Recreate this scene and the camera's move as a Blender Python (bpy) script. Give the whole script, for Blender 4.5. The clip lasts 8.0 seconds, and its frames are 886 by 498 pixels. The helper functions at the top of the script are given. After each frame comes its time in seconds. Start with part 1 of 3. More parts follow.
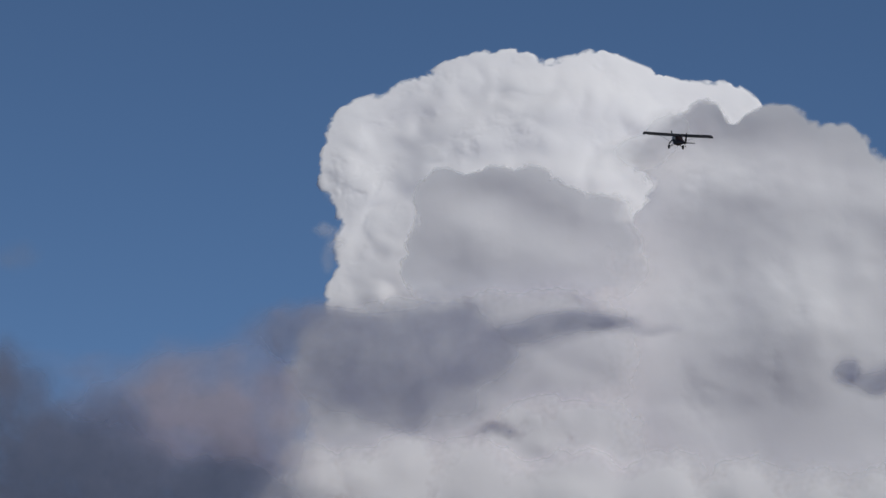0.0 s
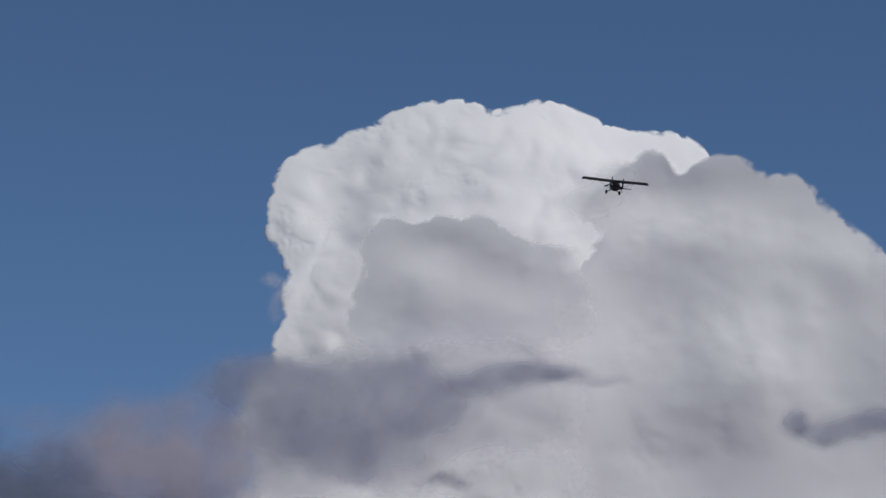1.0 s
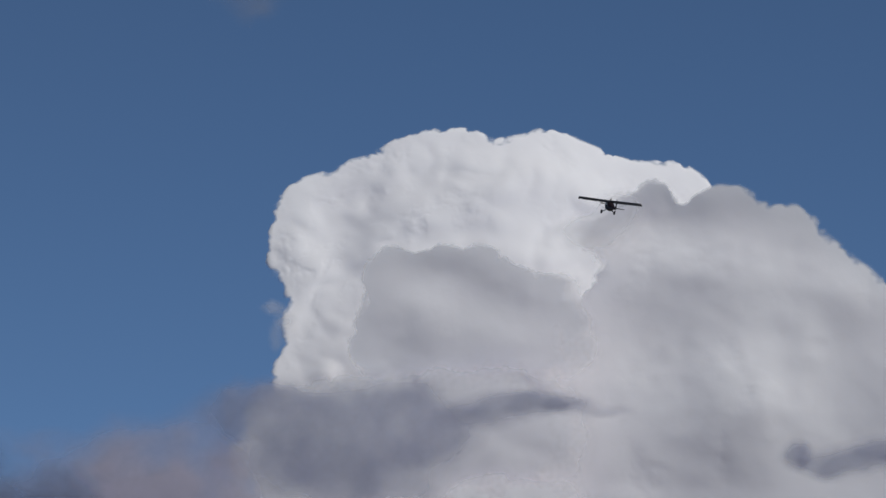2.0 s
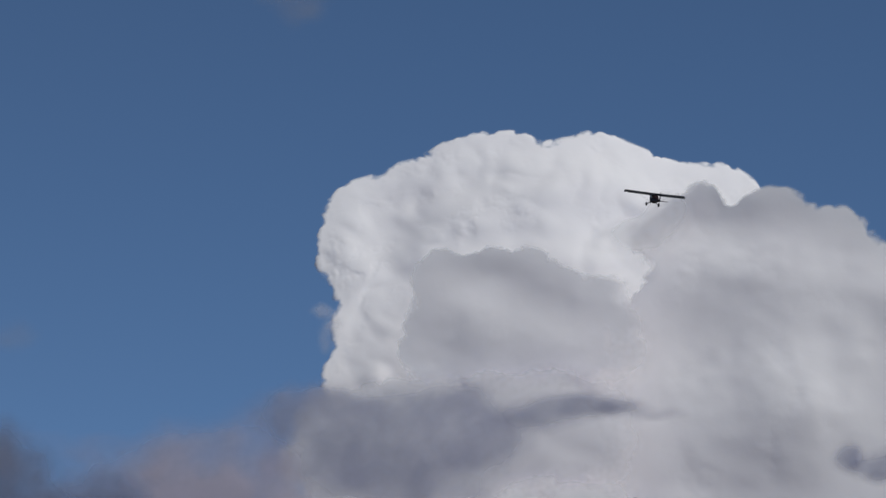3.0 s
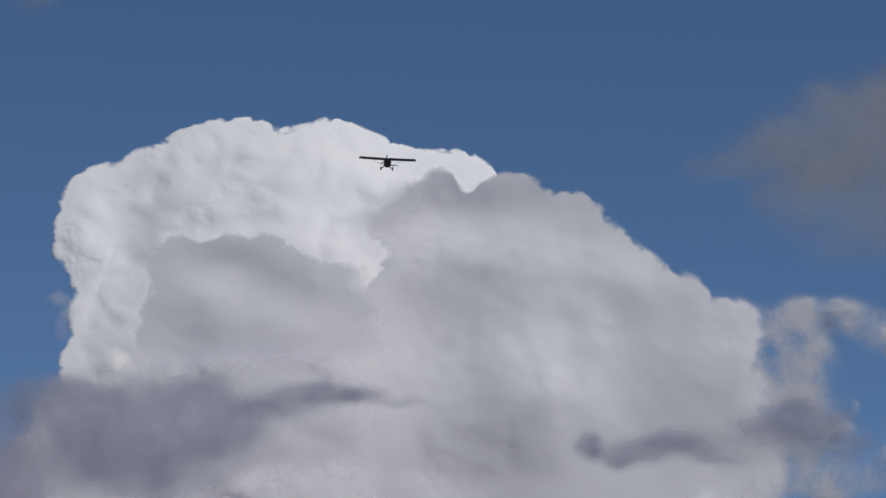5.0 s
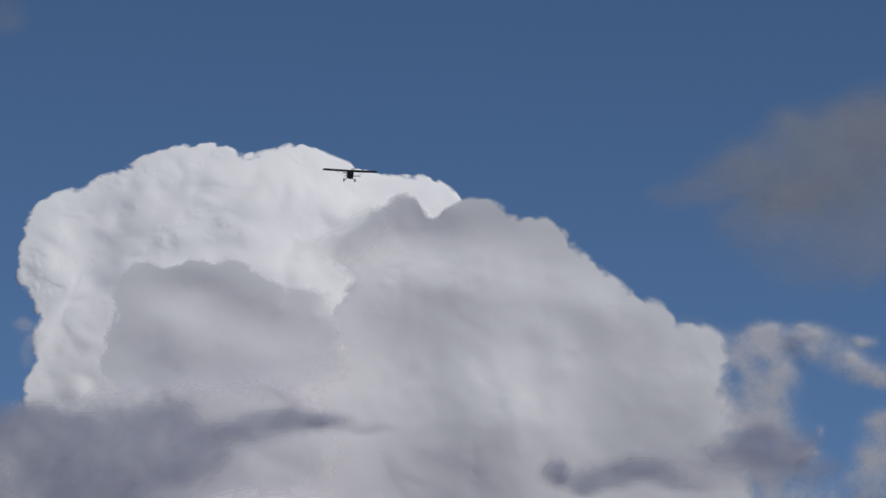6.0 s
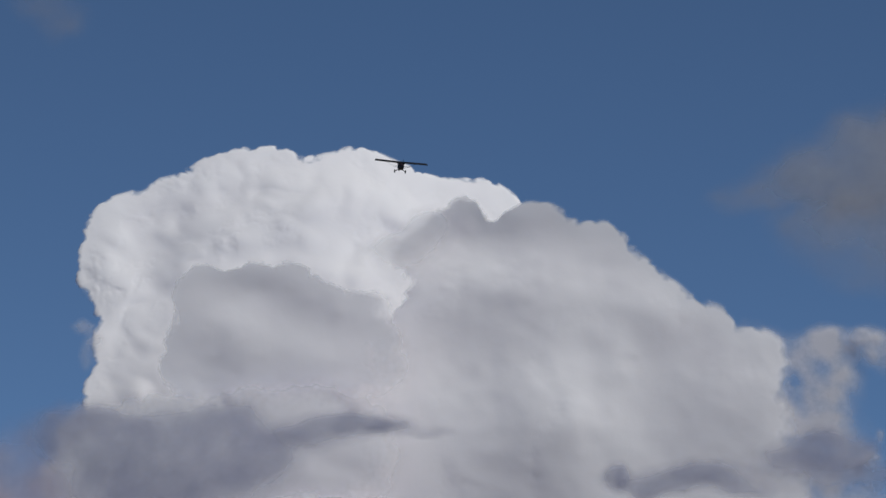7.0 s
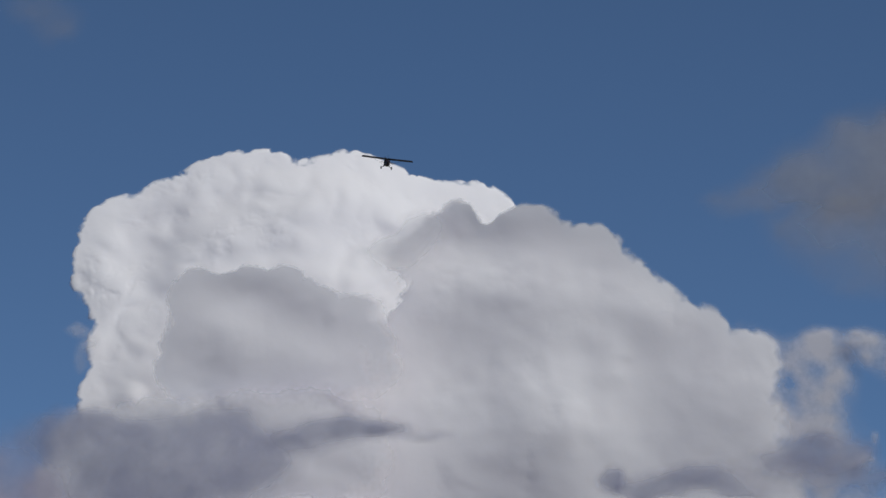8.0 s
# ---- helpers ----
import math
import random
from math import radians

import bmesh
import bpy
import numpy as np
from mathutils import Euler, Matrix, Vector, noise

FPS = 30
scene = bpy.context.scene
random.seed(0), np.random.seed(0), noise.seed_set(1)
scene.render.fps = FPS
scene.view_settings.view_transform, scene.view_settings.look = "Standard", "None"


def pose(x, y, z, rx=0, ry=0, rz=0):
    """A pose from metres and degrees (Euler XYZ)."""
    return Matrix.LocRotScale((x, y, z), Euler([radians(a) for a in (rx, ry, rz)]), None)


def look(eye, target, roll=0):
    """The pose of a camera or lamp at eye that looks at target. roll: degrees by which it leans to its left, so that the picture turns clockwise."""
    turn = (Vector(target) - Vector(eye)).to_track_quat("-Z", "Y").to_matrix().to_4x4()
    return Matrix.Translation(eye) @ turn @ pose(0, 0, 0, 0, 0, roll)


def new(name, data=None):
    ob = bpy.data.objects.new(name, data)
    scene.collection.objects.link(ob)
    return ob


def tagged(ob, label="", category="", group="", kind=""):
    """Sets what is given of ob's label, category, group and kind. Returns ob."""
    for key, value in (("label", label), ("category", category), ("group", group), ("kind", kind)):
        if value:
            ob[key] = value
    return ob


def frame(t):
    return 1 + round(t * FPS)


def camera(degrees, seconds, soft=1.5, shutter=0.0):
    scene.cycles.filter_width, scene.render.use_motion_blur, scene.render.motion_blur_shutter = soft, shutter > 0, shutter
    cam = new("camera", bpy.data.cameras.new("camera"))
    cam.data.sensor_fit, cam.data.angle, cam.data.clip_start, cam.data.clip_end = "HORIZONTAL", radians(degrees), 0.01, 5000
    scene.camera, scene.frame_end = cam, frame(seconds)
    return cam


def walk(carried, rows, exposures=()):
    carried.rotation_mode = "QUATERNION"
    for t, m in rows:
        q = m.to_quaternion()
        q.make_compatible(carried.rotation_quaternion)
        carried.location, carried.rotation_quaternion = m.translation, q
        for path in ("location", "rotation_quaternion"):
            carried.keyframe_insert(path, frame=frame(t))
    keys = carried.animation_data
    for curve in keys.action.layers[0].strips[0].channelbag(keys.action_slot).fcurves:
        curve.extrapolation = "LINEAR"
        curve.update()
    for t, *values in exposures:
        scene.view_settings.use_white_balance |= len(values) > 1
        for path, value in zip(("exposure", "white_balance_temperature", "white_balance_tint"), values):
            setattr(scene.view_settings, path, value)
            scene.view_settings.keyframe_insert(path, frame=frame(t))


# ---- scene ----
EYE = 1.7
AIM = [  # seconds, bearing, elevation and lean of the hand-held camera, in degrees
    (0.0, -1.074, 8.276, 0.04),
    (0.1, -1.157, 8.359, 0.02),
    (0.2, -1.176, 8.467, 0.00),
    (0.3, -1.183, 8.576, -0.02),
    (0.4, -1.132, 8.659, -0.06),
    (0.5, -1.047, 8.739, -0.09),
    (0.6, -0.951, 8.762, -0.08),
    (0.7, -0.886, 8.788, -0.05),
    (0.8, -0.763, 8.801, -0.04),
    (0.9, -0.582, 8.814, -0.03),
    (1.0, -0.471, 8.845, -0.01),
    (1.1, -0.356, 8.866, -0.01),
    (1.2, -0.285, 8.898, -0.00),
    (1.3, -0.201, 8.930, 0.01),
    (1.4, -0.091, 8.962, 0.01),
    (1.5, 0.000, 9.000, 0.02),
    (1.6, 0.175, 9.038, 0.04),
    (1.7, 0.259, 9.070, 0.07),
    (1.8, 0.194, 9.096, 0.13),
    (1.9, -0.130, 9.115, 0.23),
    (2.0, -0.489, 9.167, 0.33),
    (2.2, -1.141, 9.252, 0.23),
    (3.3, -0.899, 9.103, 0.12),
    (3.5, -0.166, 8.858, 0.02),
    (3.7, 0.427, 8.865, -0.07),
    (3.8, 0.616, 8.872, -0.10),
    (4.0, 0.936, 8.904, -0.09),
    (4.5, 1.613, 8.906, -0.31),
    (4.7, 1.869, 8.944, -0.48),
    (5.8, 2.132, 9.294, -0.33),
    (6.0, 2.371, 9.325, -0.53),
    (6.2, 2.577, 9.311, -0.52),
    (6.5, 2.480, 9.299, -0.45),
    (6.8, 2.021, 9.333, -0.37),
    (7.0, 1.686, 9.368, -0.32),
    (7.2, 1.710, 9.392, -0.35),
    (7.5, 1.768, 9.424, -0.41),
    (8.0, 1.752, 9.398, -0.42),
]


def aim(bearing, elevation, lean):
    return pose(0, 0, EYE, 90 + elevation, 0, -bearing) @ pose(0, 0, 0, 0, 0, lean)


cam = camera(10.0, 8.0, soft=1.5)
walk(cam, [(t, aim(b, e, l)) for t, b, e, l in AIM])

# ---- light ----
SUN_UP, SUN_SIDE = radians(50), radians(133)  # elevation; bearing, clockwise from the view
to_sun = Vector((math.cos(SUN_UP) * math.sin(SUN_SIDE), math.cos(SUN_UP) * math.cos(SUN_SIDE), math.sin(SUN_UP)))
world = bpy.data.worlds.new("sky")
scene.world = world
world.use_nodes = True
wt = world.node_tree
sky = wt.nodes.new("ShaderNodeTexSky")
sky.sky_type, sky.sun_disc = "NISHITA", False
sky.sun_elevation, sky.sun_rotation = SUN_UP, SUN_SIDE
sky.altitude, sky.air_density, sky.dust_density, sky.ozone_density = 0, 0.3, 0.0, 2.2
wt.nodes["Background"].inputs["Strength"].default_value = 0.11
wt.links.new(sky.outputs[0], wt.nodes["Background"].inputs["Color"])
sun_data = bpy.data.lights.new("sun", "SUN")
sun_data.energy, sun_data.angle, sun_data.color = 3.95, radians(0.6), (0.95, 0.884, 0.75)
sun = new("sun", sun_data)
sun.matrix_world = look(to_sun * 100, (0, 0, 0))
scene.view_settings.exposure = -0.57
scene.cycles.transparent_max_bounces = 64
scene.view_settings.use_white_balance = True
scene.view_settings.white_balance_temperature, scene.view_settings.white_balance_tint = 6020, 2


# ---- materials ----
def blank(name):
    m = bpy.data.materials.new(name)
    m.use_nodes = True
    m.node_tree.nodes.clear()
    return m, m.node_tree.nodes, m.node_tree.links


def noise_node(nodes, links, scale, detail=4.0, rough=0.55, vector="Object"):
    co = nodes.new("ShaderNodeTexCoord")
    n = nodes.new("ShaderNodeTexNoise")
    n.inputs["Scale"].default_value, n.inputs["Detail"].default_value, n.inputs["Roughness"].default_value = scale, detail, rough
    links.new(co.outputs[vector], n.inputs["Vector"])
    return n.outputs["Fac"]


def ramp(nodes, links, fac, stops):
    r = nodes.new("ShaderNodeValToRGB")
    els = r.color_ramp.elements
    while len(els) < len(stops):
        els.new(0.5)
    for e, (p, c) in zip(els, stops):
        e.position, e.color = p, (*c, 1)
    links.new(fac, r.inputs["Fac"])
    return r.outputs["Color"]


def vapour(name, light, dark, bump, grain, octaves):
    """Dense cloud: matt white drops, whose last metres towards the rim fray out."""
    m, nodes, links = blank(name)
    b = nodes.new("ShaderNodeBump")
    b.inputs["Strength"].default_value, b.inputs["Distance"].default_value = bump, 2.0
    links.new(noise_node(nodes, links, 0.1, 5, 0.55), b.inputs["Height"])
    tear, fray, times = nodes.new("ShaderNodeMapRange"), nodes.new("ShaderNodeMapRange"), nodes.new("ShaderNodeMath")
    links.new(noise_node(nodes, links, grain, octaves, 0.55), tear.inputs["Value"])
    for key, v in (("From Min", 0.3), ("From Max", 0.7), ("To Min", 0.5), ("To Max", 1.4)):
        tear.inputs[key].default_value = v
    times.operation, fray.interpolation_type = "MULTIPLY", "SMOOTHSTEP"
    links.new(tear.outputs[0], times.inputs[1])
    links.new(times.outputs[0], fray.inputs["Value"])
    return drops(m, nodes, links, light, dark, 0.02, 0.2, times.inputs[0], fray.outputs[0], b.outputs["Normal"])


def mist(name, light, dark, gain, grain, torn=0.16, octaves=4):
    """Thin cloud: its density fades from each puff's core to its rim and is torn by noise."""
    m, nodes, links = blank(name)
    tear, times = nodes.new("ShaderNodeMapRange"), nodes.new("ShaderNodeMath")
    links.new(noise_node(nodes, links, grain, octaves, 0.55), tear.inputs["Value"])
    for key, v in (("From Min", 0.3), ("From Max", 0.7), ("To Min", gain * (1 - torn)), ("To Max", gain * (1 + torn))):
        tear.inputs[key].default_value = v
    times.operation, times.use_clamp = "MULTIPLY", True
    links.new(tear.outputs[0], times.inputs[1])
    return drops(m, nodes, links, light, dark, 0.015, 0.35, times.inputs[0], times.outputs[0])


def drops(m, nodes, links, light, dark, scale, through_light, fill_in, cover, normal=None):
    """Matt drops that send some light on, and clear air between them."""
    col = ramp(nodes, links, noise_node(nodes, links, scale, 5), [(0.3, dark), (0.7, light)])
    at = nodes.new("ShaderNodeAttribute")
    at.attribute_name = "fill"
    links.new(at.outputs["Fac"], fill_in)
    dif, tra, body, clear, mix, out = (nodes.new("ShaderNode" + k) for k in (
        "BsdfDiffuse", "BsdfTranslucent", "MixShader", "BsdfTransparent", "MixShader", "OutputMaterial"))
    for shader in (dif, tra):
        links.new(col, shader.inputs["Color"])
        if normal:
            links.new(normal, shader.inputs["Normal"])
    body.inputs["Fac"].default_value = through_light
    links.new(dif.outputs[0], body.inputs[1])
    links.new(tra.outputs[0], body.inputs[2])
    links.new(cover, mix.inputs["Fac"])
    links.new(clear.outputs[0], mix.inputs[1])
    links.new(body.outputs[0], mix.inputs[2])
    links.new(mix.outputs[0], out.inputs["Surface"])
    return m


def solid(name, light, dark, scale, rough=0.5, metal=0.0, bump=0.0):
    m, nodes, links = blank(name)
    p, out = nodes.new("ShaderNodeBsdfPrincipled"), nodes.new("ShaderNodeOutputMaterial")
    fac = noise_node(nodes, links, scale, 6, 0.6)
    links.new(ramp(nodes, links, fac, [(0.3, dark), (0.7, light)]), p.inputs["Base Color"])
    p.inputs["Roughness"].default_value, p.inputs["Metallic"].default_value, p.inputs["Specular IOR Level"].default_value = rough, metal, 0.25
    if bump:
        b = nodes.new("ShaderNodeBump")
        b.inputs["Strength"].default_value, b.inputs["Distance"].default_value = bump, 0.01
        links.new(noise_node(nodes, links, scale * 8, 4), b.inputs["Height"])
        links.new(b.outputs["Normal"], p.inputs["Normal"])
    links.new(p.outputs[0], out.inputs["Surface"])
    return m


WHITE, OFF_WHITE = (0.972, 0.925, 0.984), (0.942, 0.893, 0.956)
VAPOUR = vapour("cloud_vapour", WHITE, OFF_WHITE, 0.08, 0.05, 2)
VEIL = vapour("veil_vapour", WHITE, OFF_WHITE, 0.08, 0.03, 3)
# the next four darken the vapour colour to stand for clouds in shade
SHADED_SCUD = mist("shaded_scud_vapour", (0.31, 0.33, 0.48), (0.22, 0.25, 0.38), 1.0, 0.02, 0.3)
SHADED_VIOLET = mist("shaded_violet_vapour", (0.51, 0.5, 0.66), (0.4, 0.4, 0.54), 0.85, 0.02, 0.3)
SHADED_MAUVE = mist("shaded_mauve_vapour", (0.64, 0.58, 0.72), (0.5, 0.46, 0.58), 0.95, 0.02, 0.3)
SHADED_DUSKY = mist("shaded_dusky_vapour", (0.56, 0.52, 0.55), (0.46, 0.43, 0.46), 0.62, 0.012, 0.3)
THIN_VEIL = mist("thin_veil_vapour", (0.9, 0.86, 0.92), (0.82, 0.79, 0.84), 0.8, 0.02, 0.2, 3)
PALE_MIST = mist("pale_vapour", (0.86, 0.82, 0.91), (0.77, 0.74, 0.82), 0.78, 0.035, 0.8, 5)
GRASS = solid("dry_grass", (0.2, 0.165, 0.13), (0.13, 0.105, 0.085), 0.05, 0.9)
FABRIC = solid("wing_fabric", (0.012, 0.012, 0.018), (0.007, 0.007, 0.012), 3.0, 0.7, 0, 0.1)
PAINT = solid("maroon_paint", (0.022, 0.008, 0.009), (0.014, 0.006, 0.007), 2.0, 0.6)
PALE = solid("pale_paint", (0.55, 0.54, 0.52), (0.45, 0.44, 0.43), 3.0, 0.4)
METAL = solid("dull_metal", (0.06, 0.06, 0.065), (0.04, 0.04, 0.045), 8.0, 0.6, 0.3)
RUBBER = solid("tyre_rubber", (0.03, 0.03, 0.03), (0.018, 0.018, 0.018), 12.0, 0.85)
BLADE = solid("blade_composite", (0.03, 0.03, 0.032), (0.02, 0.02, 0.022), 6.0, 0.4)


# ---- mesh helpers ----
def part(name, bm, material, parent, label=""):
    me = bpy.data.meshes.new(name)
    bm.normal_update()
    bm.to_mesh(me)
    bm.free()
    me.materials.append(material)
    ob = new(name, me)
    ob.parent = parent
    return tagged(ob, label)


def raw(name, verts, faces, material, parent=None, label=""):
    """A mesh from arrays, smooth."""
    me = bpy.data.meshes.new(name)
    n, k = len(faces), faces.shape[1]
    me.vertices.add(len(verts))
    me.vertices.foreach_set("co", verts.astype(np.float32).ravel())
    me.loops.add(n * k)
    me.loops.foreach_set("vertex_index", faces.astype(np.int32).ravel())
    me.polygons.add(n)
    me.polygons.foreach_set("loop_start", np.arange(0, n * k, k, dtype=np.int32))
    me.update(calc_edges=True)
    me.polygons.foreach_set("use_smooth", np.ones(n, dtype=bool))
    me.materials.append(material)
    ob = new(name, me)
    ob.parent = parent
    return tagged(ob, label)


# ---- clouds ----
def grid_noise(p, cell, seed):
    """Smooth gradient noise, about -1 to 1, at the points p, on a lattice turned by the seed."""
    rng = np.random.RandomState(seed)
    table = rng.normal(size=(4096, 3))
    table /= np.linalg.norm(table, axis=1, keepdims=True)
    turn = np.array(Euler(rng.uniform(0.4, 1.2, 3)).to_matrix())
    q = (p @ turn.T) / cell + rng.uniform(0, 50, 3)
    i = np.floor(q).astype(np.int64)
    f = q - i
    w3 = f * f * f * (f * (f * 6 - 15) + 10)
    total = np.zeros(len(p))
    for dx in (0, 1):
        for dy in (0, 1):
            for dz in (0, 1):
                h = ((i[:, 0] + dx) * 73856093 ^ (i[:, 1] + dy) * 19349663 ^ (i[:, 2] + dz) * 83492791) & 4095
                g = table[h]
                dot = g[:, 0] * (f[:, 0] - dx) + g[:, 1] * (f[:, 1] - dy) + g[:, 2] * (f[:, 2] - dz)
                w = (w3[:, 0] if dx else 1 - w3[:, 0]) * (w3[:, 1] if dy else 1 - w3[:, 1]) * (w3[:, 2] if dz else 1 - w3[:, 2])
                total += w * dot
    return total * 1.7


def billows(p, octaves, seed):
    """Rounded heads with creases between them, about -0.5 to 0.5 of each octave's size."""
    return sum(size * (2.2 * np.sqrt(grid_noise(p, cell, seed + int(cell)) ** 2 + 0.04) - 0.75) for cell, size in octaves)


def closed_body(name, gx, gz, front, back, keep, fill, material, parent=None, label="", far_loss=0.0):
    """A solid between a front and a back relief over one outline, with its fill as an attribute."""
    f = np.stack([gx, front, gz], -1)[keep]
    b = np.stack([gx, back, gz], -1)[keep]
    index = np.full(gx.shape, -1)
    index[keep] = np.arange(len(f))
    quads = np.stack([index[:-1, :-1], index[1:, :-1], index[1:, 1:], index[:-1, 1:]], -1).reshape(-1, 4)
    quads = quads[(quads >= 0).all(1)]
    edges = np.concatenate([quads[:, [k, (k + 1) % 4]] for k in range(4)])
    code = edges[:, 0] * (len(f) + 1) + edges[:, 1]
    rim = edges[~np.isin(code, edges[:, 1] * (len(f) + 1) + edges[:, 0])]
    wall = np.stack([rim[:, 1], rim[:, 0], rim[:, 0] + len(f), rim[:, 1] + len(f)], 1)
    ob = raw(name, np.concatenate([f, b]), np.concatenate([quads, quads[:, ::-1] + len(f), wall]), material, parent, label)
    smooth = np.ones(2 * len(quads) + len(wall), dtype=bool)
    smooth[2 * len(quads):] = False
    ob.data.polygons.foreach_set("use_smooth", smooth)
    layer = ob.data.attributes.new("fill", "FLOAT", "POINT")
    layer.data.foreach_set("value", np.concatenate([fill[keep], fill[keep] - far_loss]).astype(np.float32))
    return ob


def ease(t):
    t = np.clip(t, 0, 1)
    return t * t * (3 - 2 * t)


def cloud_part(name, lobes, seed, parent, label, material, soft=4.0, step=1.2, merge=6.0, rim=6.0, lean=0.0, bulge=0.1, relief=1.0, edge=1.0,
               fades=(), swells=(), blend=16.0, thick=14.0, octaves=((120, 12.0), (58, 5.5), (27, 1.1))):
    """A cloud mass: lobes (x, y, z, radius) run together, swell towards the viewer's side and the far side, lean back and break into heads.

    fades (dx, dz, start, length): sides towards which the mass dissolves; swells (x, z, half width, half height, depth): broad heads and hollows.
    """
    q = np.array(lobes, dtype=float)
    pad = 14
    gx, gz = np.meshgrid(np.arange((q[:, 0] - q[:, 3]).min() - pad, (q[:, 0] + q[:, 3]).max() + pad, step),
                         np.arange((q[:, 2] - q[:, 3]).min() - pad, (q[:, 2] + q[:, 3]).max() + pad, step), indexing="ij")
    x, z = gx.ravel(), gz.ravel()
    p = np.stack([x, np.full(x.shape, seed * 31.0), z], 1)
    wx = x + 2.5 * grid_noise(p, 34, seed) + 1.2 * grid_noise(p, 13, seed + 1)
    wz = z + 2.5 * grid_noise(p, 34, seed + 2) + 1.2 * grid_noise(p, 13, seed + 3)
    total, weight, mid, dome = np.zeros(x.shape), np.zeros(x.shape), np.zeros(x.shape), np.zeros(x.shape)
    for lx, ly, lz, r in lobes:
        d2 = (wx - lx) ** 2 + (wz - lz) ** 2
        inner = r - np.sqrt(d2)
        total += np.exp(np.clip(inner / merge, -40, 40))
        w = np.exp(np.clip(inner / blend, -40, 40))
        weight += w
        mid += w * ly
        dome += w * r * np.exp(-1.3 * d2 / (r * r))
    mid, dome = mid / weight, dome / weight
    s = merge * np.log(np.maximum(total, 1e-17))
    smooth = s
    s = s + np.minimum(edge * billows(p, ((26, 4.5), (13, 2.8), (6.5, 1.3), (3.4, 0.35)), seed * 5), 1.3)
    round_off = rim * np.sqrt(np.maximum(1 - (1 - np.clip((smooth * 0.7 + s * 0.3) / rim, 0, 1)) ** 2, 0))
    warped = p + np.stack([5 * grid_noise(p, 40, seed + 8), 0 * x, 5 * grid_noise(p, 40, seed + 9)], 1)
    heads = relief * billows(warped, octaves, seed * 9) * ease(s / 35)
    for bx, bz, rx, rz, depth in swells:
        heads += depth * np.exp(-((wx - bx) / rx) ** 2 - ((wz - bz) / rz) ** 2)
    fill = np.clip(s / soft, 0, 3.0)
    away = 7 * grid_noise(p, 45, seed + 5) + 3 * grid_noise(p, 18, seed + 6)
    for dx, dz, start, length in fades:
        fill = fill * (1 - ease((x * dx + z * dz - start + away) / length))
    tilt = lean * (z - q[:, 2].mean())
    front = mid + tilt - round_off - bulge * dome - heads
    back = np.maximum(mid + tilt + round_off + 0.8 * bulge * dome + 2 + thick * ease(s / 60), front + 0.5)
    shape = gx.shape
    keep = (s > -1.6 * step).reshape(shape)
    return closed_body(name, gx, gz, front.reshape(shape), back.reshape(shape), keep, fill.reshape(shape), material, parent, label, 1.5)


# lobes of dense cloud: x, y, z, radius
SKIRT_LOBES = [
    (-134, -97, -135, 38), (-90, -97, -139, 50), (-40, -97, -139, 54), (15, -97, -135, 54), (63, -97, -139, 52), (-160, -97, -156, 26),
    (-168, -97, -185, 24), (-150, -97, -128, 22), (-138, -97, -140, 28), (-142, -97, -172, 28), (-134, -97, -199, 32), (-122, -97, -226, 44),
    (-114, -97, -184, 40), (-82, -97, -219, 48), (-102, -97, -164, 40), (-75, -97, -188, 44), (-142, -97, -222, 36),
]
REAR_LOBES = [
    (45, 154, 110, 25), (27, 154, 88, 20), (73, 156, 89, 27), (-132, 146, 66, 29), (-137, 146, 34, 29), (-122, 144, 5, 26),
    (-117, 143, -26, 32), (-123, 140, -65, 31), (-107, 142, -83, 27), (-95, 148, 77, 35), (-81, 146, 23, 42), (-46, 150, 95, 40),
    (-21, 152, 94, 40), (6, 153, 77, 41), (46, 154, 87, 40),
]
REAR_FLANK_LOBES = [
    (75, 156, 70, 45), (108, 156, 70, 39), (138, 157, 75, 34), (149, 156, 68, 30), (28, 150, 24, 57), (-35, 148, 18, 53),
    (73, 152, 19, 44), (-59, 144, -36, 48), (94, 150, -6, 46), (47, 146, -45, 48), (96, 146, -55, 48), (-115, 142, -83, 33),
    (-120, 134, -71, 16), (-130, 134, -84, 11), (-104, 134, -54, 19), (-117, 106, -70, 18), (-84, 106, -89, 25), (-42, 106, -89, 29),
    (-88, 106, -105, 23),
]
DOME_LOBES = [
    (120, -40, 33, 21), (107, -40, 26, 18), (96, -40, 18, 15), (109, -42, 9, 27), (170, -41, 13, 38), (203, -44, -7, 45),
    (228, -46, -18, 37), (249, -51, -40, 37), (285, -53, -52, 31), (319, -57, -70, 31), (88, -41, 12, 16), (73, -41, 9, 9),
    (108, -49, -28, 28), (105, -46, -11, 19), (101, -51, -34, 25), (134, -44, -3, 36), (148, -51, -35, 52), (202, -57, -66, 52),
    (128, -58, -70, 49), (257, -59, -82, 48), (306, -63, -102, 40), (95, -54, -52, 34), (148, -64, -103, 57), (220, -66, -115, 60),
    (282, -66, -123, 48),
]
SHOULDER_LOBES = [
    (244, -50, -37, 25), (268, -53, -56, 25), (295, -56, -72, 19), (312, -58, -80, 25), (329, -56, -71, 13), (283, -49, -35, 5),
    (239, -60, -87, 44), (290, -65, -116, 44), (330, -66, -120, 36), (19, -66, -135, 44),
]
